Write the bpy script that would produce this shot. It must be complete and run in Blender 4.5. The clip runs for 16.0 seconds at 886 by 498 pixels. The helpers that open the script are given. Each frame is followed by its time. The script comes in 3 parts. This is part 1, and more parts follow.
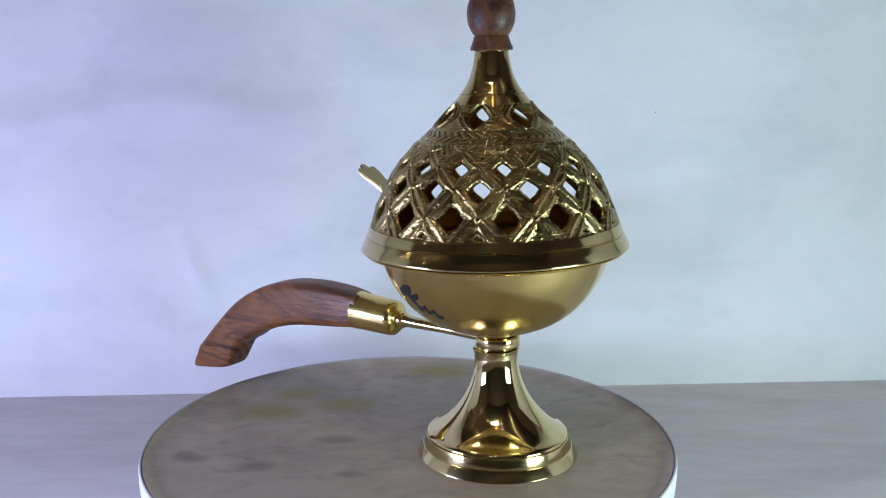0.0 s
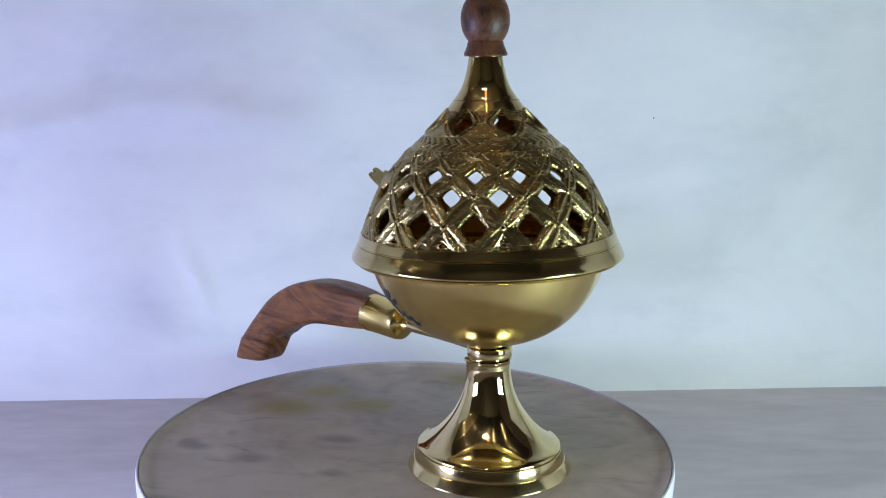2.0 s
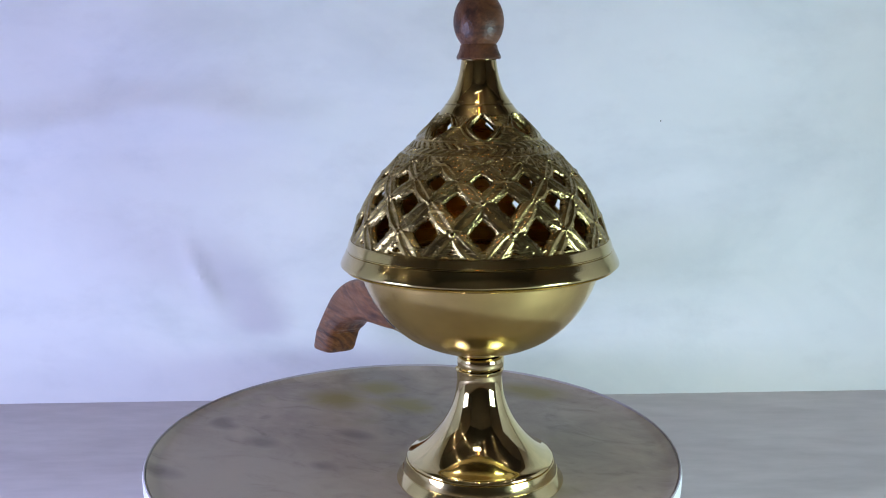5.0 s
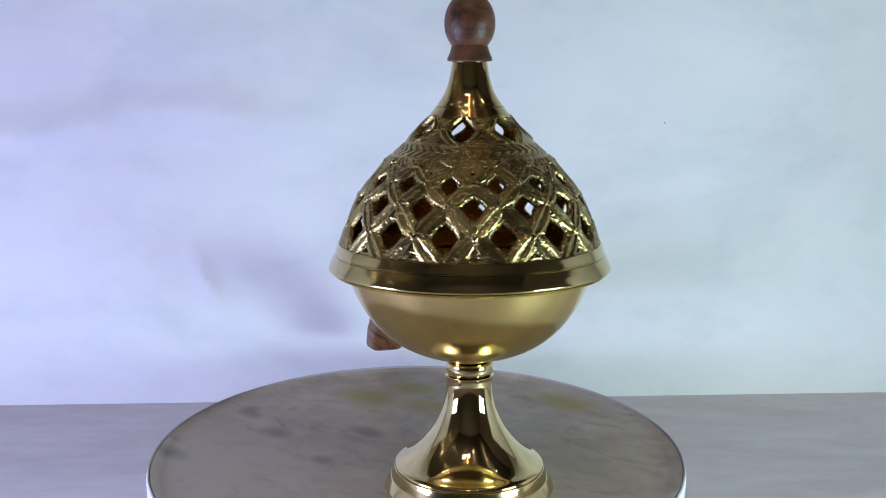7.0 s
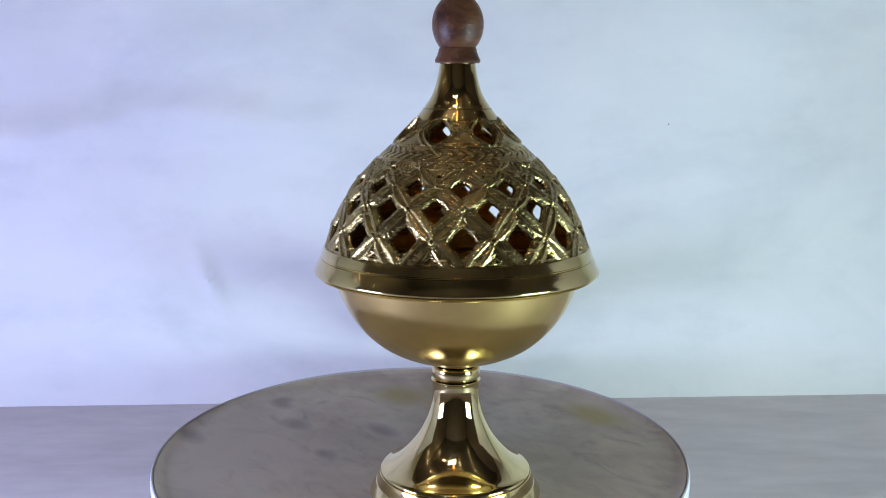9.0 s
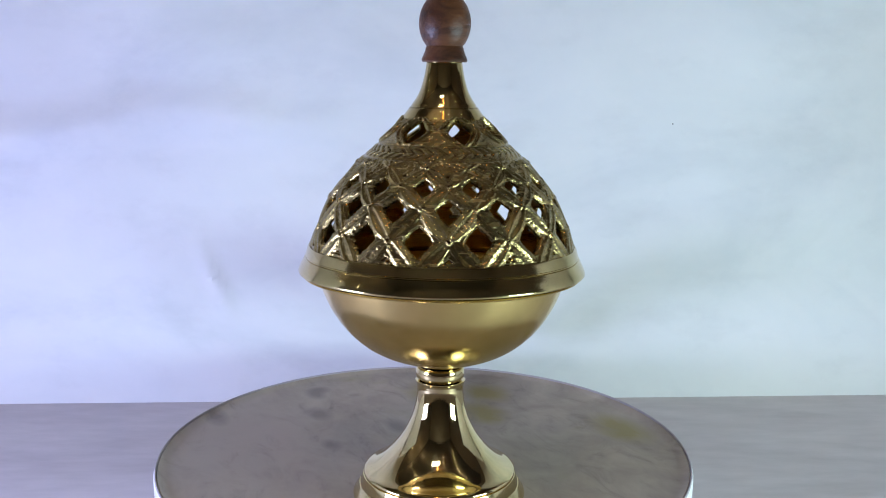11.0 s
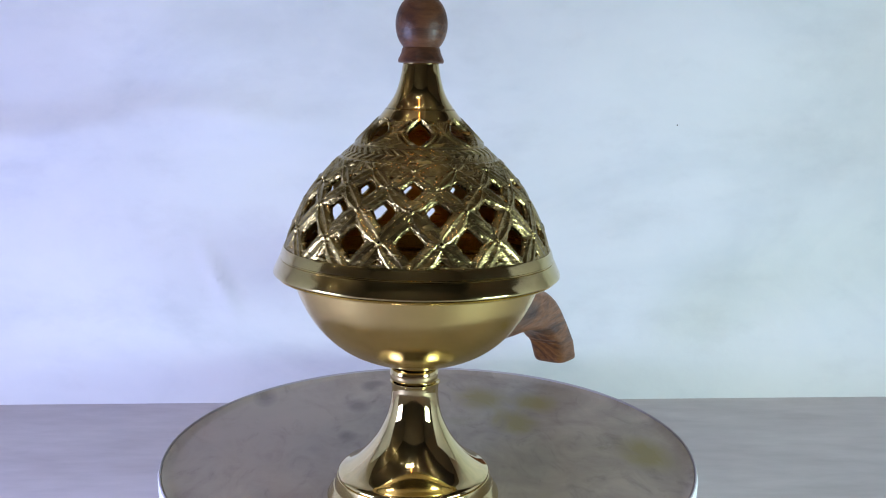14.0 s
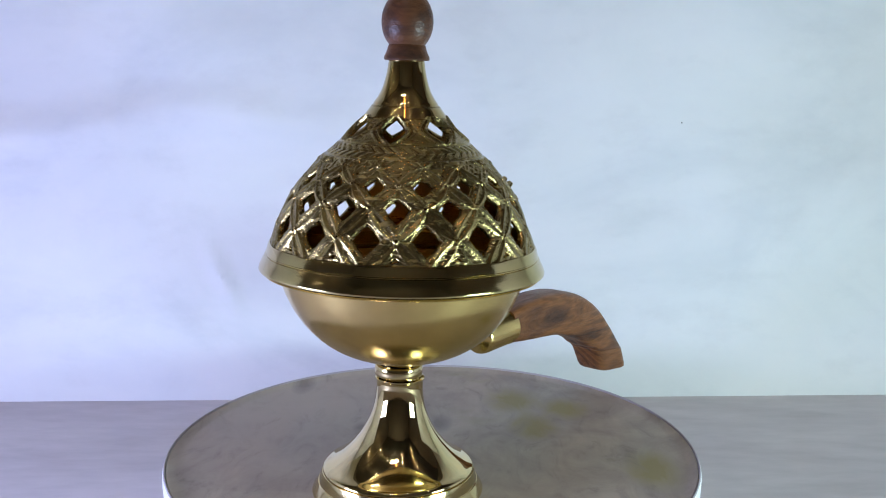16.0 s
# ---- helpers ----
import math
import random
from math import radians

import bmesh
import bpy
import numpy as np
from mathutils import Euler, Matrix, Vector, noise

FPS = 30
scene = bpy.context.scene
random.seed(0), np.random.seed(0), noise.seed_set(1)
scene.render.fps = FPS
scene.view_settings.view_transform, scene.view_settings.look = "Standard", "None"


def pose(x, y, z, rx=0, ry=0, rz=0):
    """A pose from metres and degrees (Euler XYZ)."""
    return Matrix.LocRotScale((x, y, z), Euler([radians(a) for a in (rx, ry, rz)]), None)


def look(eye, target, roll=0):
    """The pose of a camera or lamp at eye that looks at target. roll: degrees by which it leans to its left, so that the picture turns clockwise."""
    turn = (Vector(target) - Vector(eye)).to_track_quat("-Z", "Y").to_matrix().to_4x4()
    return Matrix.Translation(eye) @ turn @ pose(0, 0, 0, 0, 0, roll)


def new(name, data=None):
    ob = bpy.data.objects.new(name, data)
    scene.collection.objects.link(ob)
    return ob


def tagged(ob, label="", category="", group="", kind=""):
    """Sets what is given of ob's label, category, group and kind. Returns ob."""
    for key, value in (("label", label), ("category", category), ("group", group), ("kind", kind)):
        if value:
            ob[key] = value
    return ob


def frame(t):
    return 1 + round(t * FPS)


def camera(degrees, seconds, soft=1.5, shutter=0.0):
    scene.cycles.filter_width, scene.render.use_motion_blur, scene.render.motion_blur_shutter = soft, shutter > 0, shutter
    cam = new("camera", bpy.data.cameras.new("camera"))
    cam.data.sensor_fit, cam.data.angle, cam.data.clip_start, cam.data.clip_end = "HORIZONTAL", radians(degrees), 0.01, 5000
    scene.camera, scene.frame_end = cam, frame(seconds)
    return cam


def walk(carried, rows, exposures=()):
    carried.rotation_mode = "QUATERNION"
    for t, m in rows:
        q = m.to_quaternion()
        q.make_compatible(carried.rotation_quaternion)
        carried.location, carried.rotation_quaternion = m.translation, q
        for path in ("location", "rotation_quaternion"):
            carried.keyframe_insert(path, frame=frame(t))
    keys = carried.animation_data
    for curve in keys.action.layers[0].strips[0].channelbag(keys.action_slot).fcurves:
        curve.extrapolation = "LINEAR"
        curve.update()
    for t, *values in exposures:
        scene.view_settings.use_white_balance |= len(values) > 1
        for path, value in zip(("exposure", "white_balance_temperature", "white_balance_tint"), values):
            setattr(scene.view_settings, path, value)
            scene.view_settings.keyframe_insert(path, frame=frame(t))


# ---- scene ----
cam = camera(46.907, 16.0, soft=1.0)
walk(cam, [(t, pose(0.0, -0.4614, 0.1896, rx, ry, rz)) for t, rx, ry, rz in (
    (0.0, 78.079, -0.141, -1.989), (0.5, 78.124, -0.201, -1.937), (1.0, 78.206, -0.299, -1.930), (1.5, 78.255, -0.392, -1.934),
    (2.0, 78.361, -0.342, -2.057), (2.5, 78.447, -0.325, -1.972), (3.0, 78.471, -0.359, -1.919), (3.5, 78.423, -0.349, -1.848),
    (4.0, 78.510, -0.298, -1.773), (6.5, 78.535, -0.275, -1.557), (7.0, 78.620, -0.250, -1.474), (7.5, 78.662, -0.215, -1.436),
    (8.0, 78.606, -0.157, -1.372), (8.5, 78.525, -0.181, -1.298), (9.0, 78.706, -0.215, -1.279), (11.5, 78.641, -0.349, -0.988),
    (12.0, 78.664, -0.256, -1.017), (12.5, 78.657, -0.299, -0.946), (13.0, 78.679, -0.325, -0.871), (13.5, 78.673, -0.291, -0.849),
    (14.0, 78.715, -0.343, -0.791), (14.5, 78.707, -0.296, -0.806), (15.0, 78.582, -0.295, -0.707), (15.5, 78.554, -0.305, -0.613),
    (16.0, 78.576, -0.340, -0.560))],
     exposures=((0.0, 0.06), (4.0, 0.08), (9.0, 0.15), (12.5, 0.19), (16.0, 0.18)))

# ---- light: two low table lamps beside the camera, in a dim room ----
world = bpy.data.worlds.new("world")
scene.world = world
world.use_nodes = True
world.node_tree.nodes["Background"].inputs[0].default_value = (0.5, 0.6, 0.8, 1)
world.node_tree.nodes["Background"].inputs[1].default_value = 0.02


def lamp(name, eye, target, width, height, power, colour):
    data = bpy.data.lights.new(name, "AREA")
    data.shape, data.size, data.size_y = "RECTANGLE", width, height
    data.energy, data.color = power, colour
    ob = new(name, data)
    ob.matrix_world = look(eye, target)
    return ob


lamp("lamp_cool", (-0.37, -0.19, 0.055), (0.06, 0.06, 0.08), 0.14, 0.10, 1.71, (0.495, 0.562, 0.975))
lamp("lamp_neutral", (0.34, -0.25, 0.055), (0.0, 0.08, 0.08), 0.14, 0.10, 1.30, (0.645, 0.880, 0.945))

# ---- materials ----
PLATE_Z = -0.0020


def material(name):
    m = bpy.data.materials.new(name)
    m.use_nodes = True
    return m, m.node_tree.nodes, m.node_tree.links, m.node_tree.nodes["Principled BSDF"]


def texture(nodes, links, kind, scale, stretch=(1, 1, 1), detail=4.0, rough=0.55, distortion=0.0):
    """A noise in the object's own metres, stretched along its axes."""
    co = nodes.new("ShaderNodeTexCoord")
    mp = nodes.new("ShaderNodeMapping")
    mp.inputs["Scale"].default_value = stretch
    links.new(co.outputs["Object"], mp.inputs["Vector"])
    n = nodes.new(kind)
    n.inputs["Scale"].default_value = scale
    if "Detail" in n.inputs:
        n.inputs["Detail"].default_value = detail
    if kind == "ShaderNodeTexNoise":
        n.inputs["Roughness"].default_value = rough
        n.inputs["Distortion"].default_value = distortion
    links.new(mp.outputs[0], n.inputs["Vector"])
    return n.outputs[0]


def ramp(nodes, links, source, stops):
    r = nodes.new("ShaderNodeValToRGB")
    r.color_ramp.elements[0].position, r.color_ramp.elements[0].color = stops[0][0], (*stops[0][1], 1)
    r.color_ramp.elements[1].position, r.color_ramp.elements[1].color = stops[-1][0], (*stops[-1][1], 1)
    for pos, col in stops[1:-1]:
        e = r.color_ramp.elements.new(pos)
        e.color = (*col, 1)
    links.new(source, r.inputs[0])
    return r.outputs[0]


def grey(v):
    return (v, v, v)


def mix(nodes, links, fac, a, b, kind="MIX"):
    m = nodes.new("ShaderNodeMix")
    m.data_type, m.blend_type = "RGBA", kind
    for sock, val in ((m.inputs[0], fac), (m.inputs[6], a), (m.inputs[7], b)):
        if hasattr(val, "links"):
            links.new(val, sock)
        elif isinstance(val, tuple):
            sock.default_value = (*val, 1)
        else:
            sock.default_value = val
    return m.outputs[2]


def bump(nodes, links, bsdf, source, strength, distance, before=None):
    b = nodes.new("ShaderNodeBump")
    b.inputs["Strength"].default_value, b.inputs["Distance"].default_value = strength, distance
    links.new(source, b.inputs["Height"])
    if before:
        links.new(before, b.inputs["Normal"])
    links.new(b.outputs[0], bsdf.inputs["Normal"])
    return b.outputs[0]


def brass(name, rough, pits, tone=(0.74, 0.56, 0.25), rings=0.0, pit_size=900.0):
    m, nodes, links, bsdf = material(name)
    bsdf.inputs["Metallic"].default_value = 1.0
    tarnish = texture(nodes, links, "ShaderNodeTexNoise", 45, detail=5)
    col = ramp(nodes, links, tarnish, [(0.3, tuple(c * 0.86 for c in tone)), (0.62, tone), (0.8, (tone[0] * 1.04, tone[1] * 0.97, tone[2] * 0.8))])
    links.new(col, bsdf.inputs["Base Color"])
    wear = texture(nodes, links, "ShaderNodeTexNoise", 120, (1, 1, 4), detail=6)
    links.new(ramp(nodes, links, wear, [(0.3, grey(rough * 0.75)), (0.75, grey(rough * 1.35))]), bsdf.inputs["Roughness"])
    first = None
    if rings:
        first = bump(nodes, links, bsdf, texture(nodes, links, "ShaderNodeTexNoise", 60, (0.3, 0.3, 40), detail=3), rings, 0.0003)
    bump(nodes, links, bsdf, texture(nodes, links, "ShaderNodeTexNoise", pit_size, detail=3), pits, 0.0006, first)
    return m


def wood(name, dark, mid, light, gloss):
    m, nodes, links, bsdf = material(name)
    band = texture(nodes, links, "ShaderNodeTexNoise", 44, (1.0, 0.20, 1.0), detail=6, rough=0.6, distortion=2.6)
    grain = texture(nodes, links, "ShaderNodeTexNoise", 330, (1.0, 0.13, 1.0), detail=6, rough=0.65, distortion=0.8)
    pores = texture(nodes, links, "ShaderNodeTexNoise", 1100, (1.0, 0.16, 1.0), detail=2)
    base = ramp(nodes, links, band, [(0.34, dark), (0.44, mid), (0.55, light), (0.66, mid)])
    fine = ramp(nodes, links, grain, [(0.34, grey(0.68)), (0.60, grey(1.0))])
    col = mix(nodes, links, 0.75, base, fine, "MULTIPLY")
    links.new(mix(nodes, links, 0.18, col, ramp(nodes, links, pores, [(0.32, grey(0.35)), (0.44, grey(1.0))]), "MULTIPLY"), bsdf.inputs["Base Color"])
    links.new(ramp(nodes, links, grain, [(0.3, grey(gloss * 1.4)), (0.7, grey(gloss * 0.75))]), bsdf.inputs["Roughness"])
    bsdf.inputs["Specular IOR Level"].default_value = 0.45
    first = bump(nodes, links, bsdf, grain, 0.45, 0.0006)
    bump(nodes, links, bsdf, pores, 0.4, 0.0004, first)
    return m


def white_backdrop():
    m, nodes, links, bsdf = material("white_painted_sheet")
    clouds = texture(nodes, links, "ShaderNodeTexNoise", 7, (1.0, 1.0, 1.7), detail=5, distortion=0.6)
    smears = texture(nodes, links, "ShaderNodeTexNoise", 20, (0.7, 1.0, 1.3), detail=7, rough=0.62)
    base = ramp(nodes, links, clouds, [(0.3, (0.70, 0.72, 0.73)), (0.5, (0.79, 0.80, 0.80)), (0.7, (0.83, 0.83, 0.82))])
    dirt = ramp(nodes, links, smears, [(0.32, grey(0.90)), (0.48, grey(0.985)), (0.6, grey(1.0))])
    links.new(mix(nodes, links, 0.7, base, dirt, "MULTIPLY"), bsdf.inputs["Base Color"])
    bsdf.inputs["Roughness"].default_value = 0.75
    bump(nodes, links, bsdf, texture(nodes, links, "ShaderNodeTexNoise", 55, (0.8, 1, 1.1), detail=7), 0.22, 0.002)
    return m


def desk_surface():
    m, nodes, links, bsdf = material("pale_grey_laminate")
    veins = texture(nodes, links, "ShaderNodeTexNoise", 9, (0.55, 1.9, 1), detail=6, distortion=0.8)
    specks = texture(nodes, links, "ShaderNodeTexNoise", 70, (0.5, 1.6, 1), detail=5)
    base = ramp(nodes, links, veins, [(0.3, (0.49, 0.445, 0.455)), (0.5, (0.56, 0.515, 0.525)), (0.7, (0.61, 0.565, 0.57))])
    fine = ramp(nodes, links, specks, [(0.3, grey(0.85)), (0.65, grey(1.0))])
    links.new(mix(nodes, links, 0.8, base, fine, "MULTIPLY"), bsdf.inputs["Base Color"])
    bsdf.inputs["Roughness"].default_value = 0.5
    bump(nodes, links, bsdf, specks, 0.08, 0.001)
    return m


def stone_plate():
    m, nodes, links, bsdf = material("stained_grey_stone")
    cloud = texture(nodes, links, "ShaderNodeTexNoise", 26, (1, 1, 1), detail=6, distortion=0.9)
    smudge = texture(nodes, links, "ShaderNodeTexNoise", 48, (0.7, 1.3, 1), detail=6, rough=0.65, distortion=1.5)
    yellow = texture(nodes, links, "ShaderNodeTexNoise", 17, (1.2, 1.0, 1), detail=3)
    base = ramp(nodes, links, cloud, [(0.3, (0.305, 0.254, 0.207)), (0.52, (0.390, 0.330, 0.269)), (0.72, (0.460, 0.394, 0.321))])
    dark = ramp(nodes, links, smudge, [(0.28, grey(0.58)), (0.44, grey(0.90)), (0.6, grey(1.0))])
    worn = mix(nodes, links, 0.85, base, dark, "MULTIPLY")
    spots = ramp(nodes, links, yellow, [(0.60, grey(0.0)), (0.72, grey(0.55))])
    tint = mix(nodes, links, spots, worn, (0.28, 0.26, 0.13))
    co = nodes.new("ShaderNodeTexCoord")

    def soft_patch(x, y, wide, deep, colour, before):
        mp = nodes.new("ShaderNodeMapping")
        mp.vector_type = "TEXTURE"
        mp.inputs["Location"].default_value, mp.inputs["Scale"].default_value = (x, y, PLATE_Z), (wide, deep, 1)
        links.new(co.outputs["Object"], mp.inputs["Vector"])
        ball = nodes.new("ShaderNodeTexGradient")
        ball.gradient_type = "SPHERICAL"
        links.new(mp.outputs[0], ball.inputs[0])
        soft = mix(nodes, links, 1.0, ball.outputs[0], smudge, "MULTIPLY")
        return mix(nodes, links, ramp(nodes, links, soft, [(0.05, grey(0.0)), (0.38, grey(0.85))]), before, colour)
    # broad patch painted paler to lift the plate's brightness on this side
    tint = soft_patch(-0.055, -0.080, 0.12, 0.085, (0.40, 0.347, 0.288), tint)
    for x, y, w, d in ((-0.071, 0.041, 0.022, 0.016), (-0.034, 0.050, 0.020, 0.014), (-0.060, 0.068, 0.018, 0.014), (0.018, 0.102, 0.024, 0.014)):
        tint = soft_patch(x, y, w * 1.25, d * 1.25, (0.265, 0.220, 0.065), tint)
    for x, y, w, d in ((-0.069, -0.027, 0.013, 0.008), (-0.027, -0.037, 0.010, 0.006), (-0.100, -0.018, 0.012, 0.007), (-0.035, 0.002, 0.016, 0.008), (-0.105, -0.014, 0.008, 0.008), (-0.09, -0.077, 0.018, 0.008)):
        tint = soft_patch(x, y, w, d, (0.205, 0.178, 0.152), tint)
    links.new(tint, bsdf.inputs["Base Color"])
    bsdf.inputs["Roughness"].default_value = 0.55
    bump(nodes, links, bsdf, texture(nodes, links, "ShaderNodeTexNoise", 300, detail=4), 0.06, 0.0006)
    return m


def plain(name, colour, rough, scale=80.0, vary=0.08, metal=0.0):
    m, nodes, links, bsdf = material(name)
    n = texture(nodes, links, "ShaderNodeTexNoise", scale, detail=5)
    links.new(ramp(nodes, links, n, [(0.3, tuple(c * (1 - vary) for c in colour)), (0.7, colour)]), bsdf.inputs["Base Color"])
    bsdf.inputs["Roughness"].default_value = rough
    bsdf.inputs["Metallic"].default_value = metal
    bump(nodes, links, bsdf, n, 0.05, 0.0005)
    return m


def glow(name, colour, strength):
    m, nodes, links, bsdf = material(name)
    bsdf.inputs["Base Color"].default_value = (*colour, 1)
    bsdf.inputs["Emission Color"].default_value = (*colour, 1)
    bsdf.inputs["Emission Strength"].default_value = strength
    return m


BRASS = brass("polished_brass", 0.040, 0.003, tone=(0.76, 0.62, 0.32), rings=0.02)
NECK_BRASS = brass("neck_brass", 0.055, 0.004, tone=(0.60, 0.47, 0.215), rings=0.02)
BOWL_BRASS = brass("satin_brass", 0.20, 0.02, tone=(0.82, 0.62, 0.24), rings=0.04)
CAST_BRASS = brass("cast_brass", 0.235, 0.28, tone=(0.41, 0.315, 0.130), pit_size=1500.0)
# inner faces: tone pushed to orange, standing in for light bounced between brass walls
BOUNCE_BRASS = brass("bounce_tinted_brass", 0.30, 0.20, tone=(0.60, 0.34, 0.075), rings=0.30)
RING_BRASS = brass("ring_brass", 0.14, 0.02, tone=(0.72, 0.58, 0.29), rings=0.03)
RIM_BRASS = brass("rim_brass", 0.12, 0.02, tone=(0.62, 0.50, 0.235), rings=0.03)
WOOD = wood("red_brown_wood", (0.048, 0.017, 0.008), (0.135, 0.049, 0.016), (0.26, 0.100, 0.030), 0.40)
KNOB_WOOD = wood("dark_turned_wood", (0.040, 0.015, 0.008), (0.10, 0.038, 0.017), (0.17, 0.066, 0.028), 0.38)
SHEET = white_backdrop()
DESK = desk_surface()
STONE = stone_plate()
BOARD = plain("white_board", (0.80, 0.80, 0.79), 0.8, 30)
WHITE_PLASTIC = plain("white_plastic", (0.82, 0.82, 0.84), 0.4)
LIP = plain("grey_white_lip", (0.42, 0.385, 0.40), 0.6, 140, 0.12)
INK = plain("black_ink", (0.012, 0.012, 0.015), 0.45)
TUBE = glow("tube_glow", (0.90, 0.95, 1.0), 70.0)
WARM = glow("amber_glow", (1.0, 0.38, 0.10), 26.0)
BEAD = glow("bead_glow", (1.0, 0.86, 0.68), 130.0)
ROOM = plain("dim_room_paint", (0.23, 0.215, 0.195), 0.8, 3)
FLOOR = plain("dark_floor", (0.08, 0.07, 0.06), 0.6, 6)

# ---- mesh helpers ----


def part(name, bm, mat, parent=None, label="", smooth=True, sharp=40):
    me = bpy.data.meshes.new(name)
    bm.normal_update()
    bm.to_mesh(me)
    bm.free()
    me.materials.append(mat)
    if smooth:
        me.polygons.foreach_set("use_smooth", [True] * len(me.polygons))
        me.set_sharp_from_angle(angle=radians(sharp))
    ob = new(name, me)
    ob.parent = parent
    if label:
        tagged(ob, label)
    return ob


def lathe(profile, steps=128, closed=True):
    """A turned solid: (radius, height) rows; closed joins the last row to the first."""
    bm = bmesh.new()
    loops = []
    for r, z in profile:
        if r < 1e-6:
            loops.append([bm.verts.new((0, 0, z))])
        else:
            loops.append([bm.verts.new((r * math.cos(a), r * math.sin(a), z)) for a in (2 * math.pi * i / steps for i in range(steps))])
    pairs = list(zip(loops, loops[1:])) + ([(loops[-1], loops[0])] if closed and len(loops[0]) > 1 and len(loops[-1]) > 1 else [])
    for a, b in pairs:
        for i in range(steps):
            j = (i + 1) % steps
            q = [a[i % len(a)], a[j % len(a)], b[j % len(b)], b[i % len(b)]]
            q = [v for n, v in enumerate(q) if v not in q[:n]]
            if len(q) > 2:
                bm.faces.new(q)
    bmesh.ops.recalc_face_normals(bm, faces=bm.faces)
    return bm


def smooth_rows(rows, n):
    """n rows along a Catmull-Rom curve through rows."""
    p = np.array(rows, float)
    p = np.vstack([2 * p[0] - p[1], p, 2 * p[-1] - p[-2]])
    out = []
    for k in range(n):
        u = k / (n - 1) * (len(p) - 3)
        i = min(int(u), len(p) - 4)
        f = u - i
        a, b, c, d = p[i:i + 4]
        out.append(tuple(0.5 * (2 * b + (c - a) * f + (2 * a - 5 * b + 4 * c - d) * f * f + (3 * b - a - 3 * c + d) * f ** 3)))
    return out


def sweep(rows, sides=24, power=2.0):
    """A bar along a line in the local y-z plane. Rows: y, z, half width (x), half height; power 2 is oval, above that squarish."""
    bm = bmesh.new()
    rings = []
    for i, (y, z, w, h, *cut) in enumerate(rows):
        a, b = rows[max(i - 1, 0)], rows[min(i + 1, len(rows) - 1)]
        d = Vector((0, b[0] - a[0], b[1] - a[1])).normalized()
        up = Vector((0, -d.z, d.y))
        if cut:
            up = up.lerp(Vector((0, 1, -0.11)), cut[0])
        ring = []
        for k in range(sides):
            t = 2 * math.pi * (k + 0.5) / sides
            cx, cy = math.cos(t), math.sin(t)
            ring.append(bm.verts.new(Vector((w * math.copysign(abs(cx) ** (2 / power), cx), y, z)) + up * (h * math.copysign(abs(cy) ** (2 / power), cy))))
        rings.append(ring)
    for a, b in zip(rings, rings[1:]):
        for k in range(sides):
            bm.faces.new((a[k], a[(k + 1) % sides], b[(k + 1) % sides], b[k]))
    bm.faces.new(rings[0])
    bm.faces.new(rings[-1])
    bmesh.ops.recalc_face_normals(bm, faces=bm.faces)
    return bm


def box(x0, x1, y0, y1, z0, z1, edge=0.0):
    bm = bmesh.new()
    bmesh.ops.create_cube(bm, size=1)
    for v in bm.verts:
        v.co = ((x0 + x1) / 2 + v.co.x * (x1 - x0), (y0 + y1) / 2 + v.co.y * (y1 - y0), (z0 + z1) / 2 + v.co.z * (z1 - z0))
    if edge:
        bmesh.ops.bevel(bm, geom=bm.edges[:], offset=edge, segments=2, affect="EDGES")
    return bm


# ---- the setting ----
DESK_Z = -0.043
WALL_TURN = 1.73
WALL_Y = 0.1865


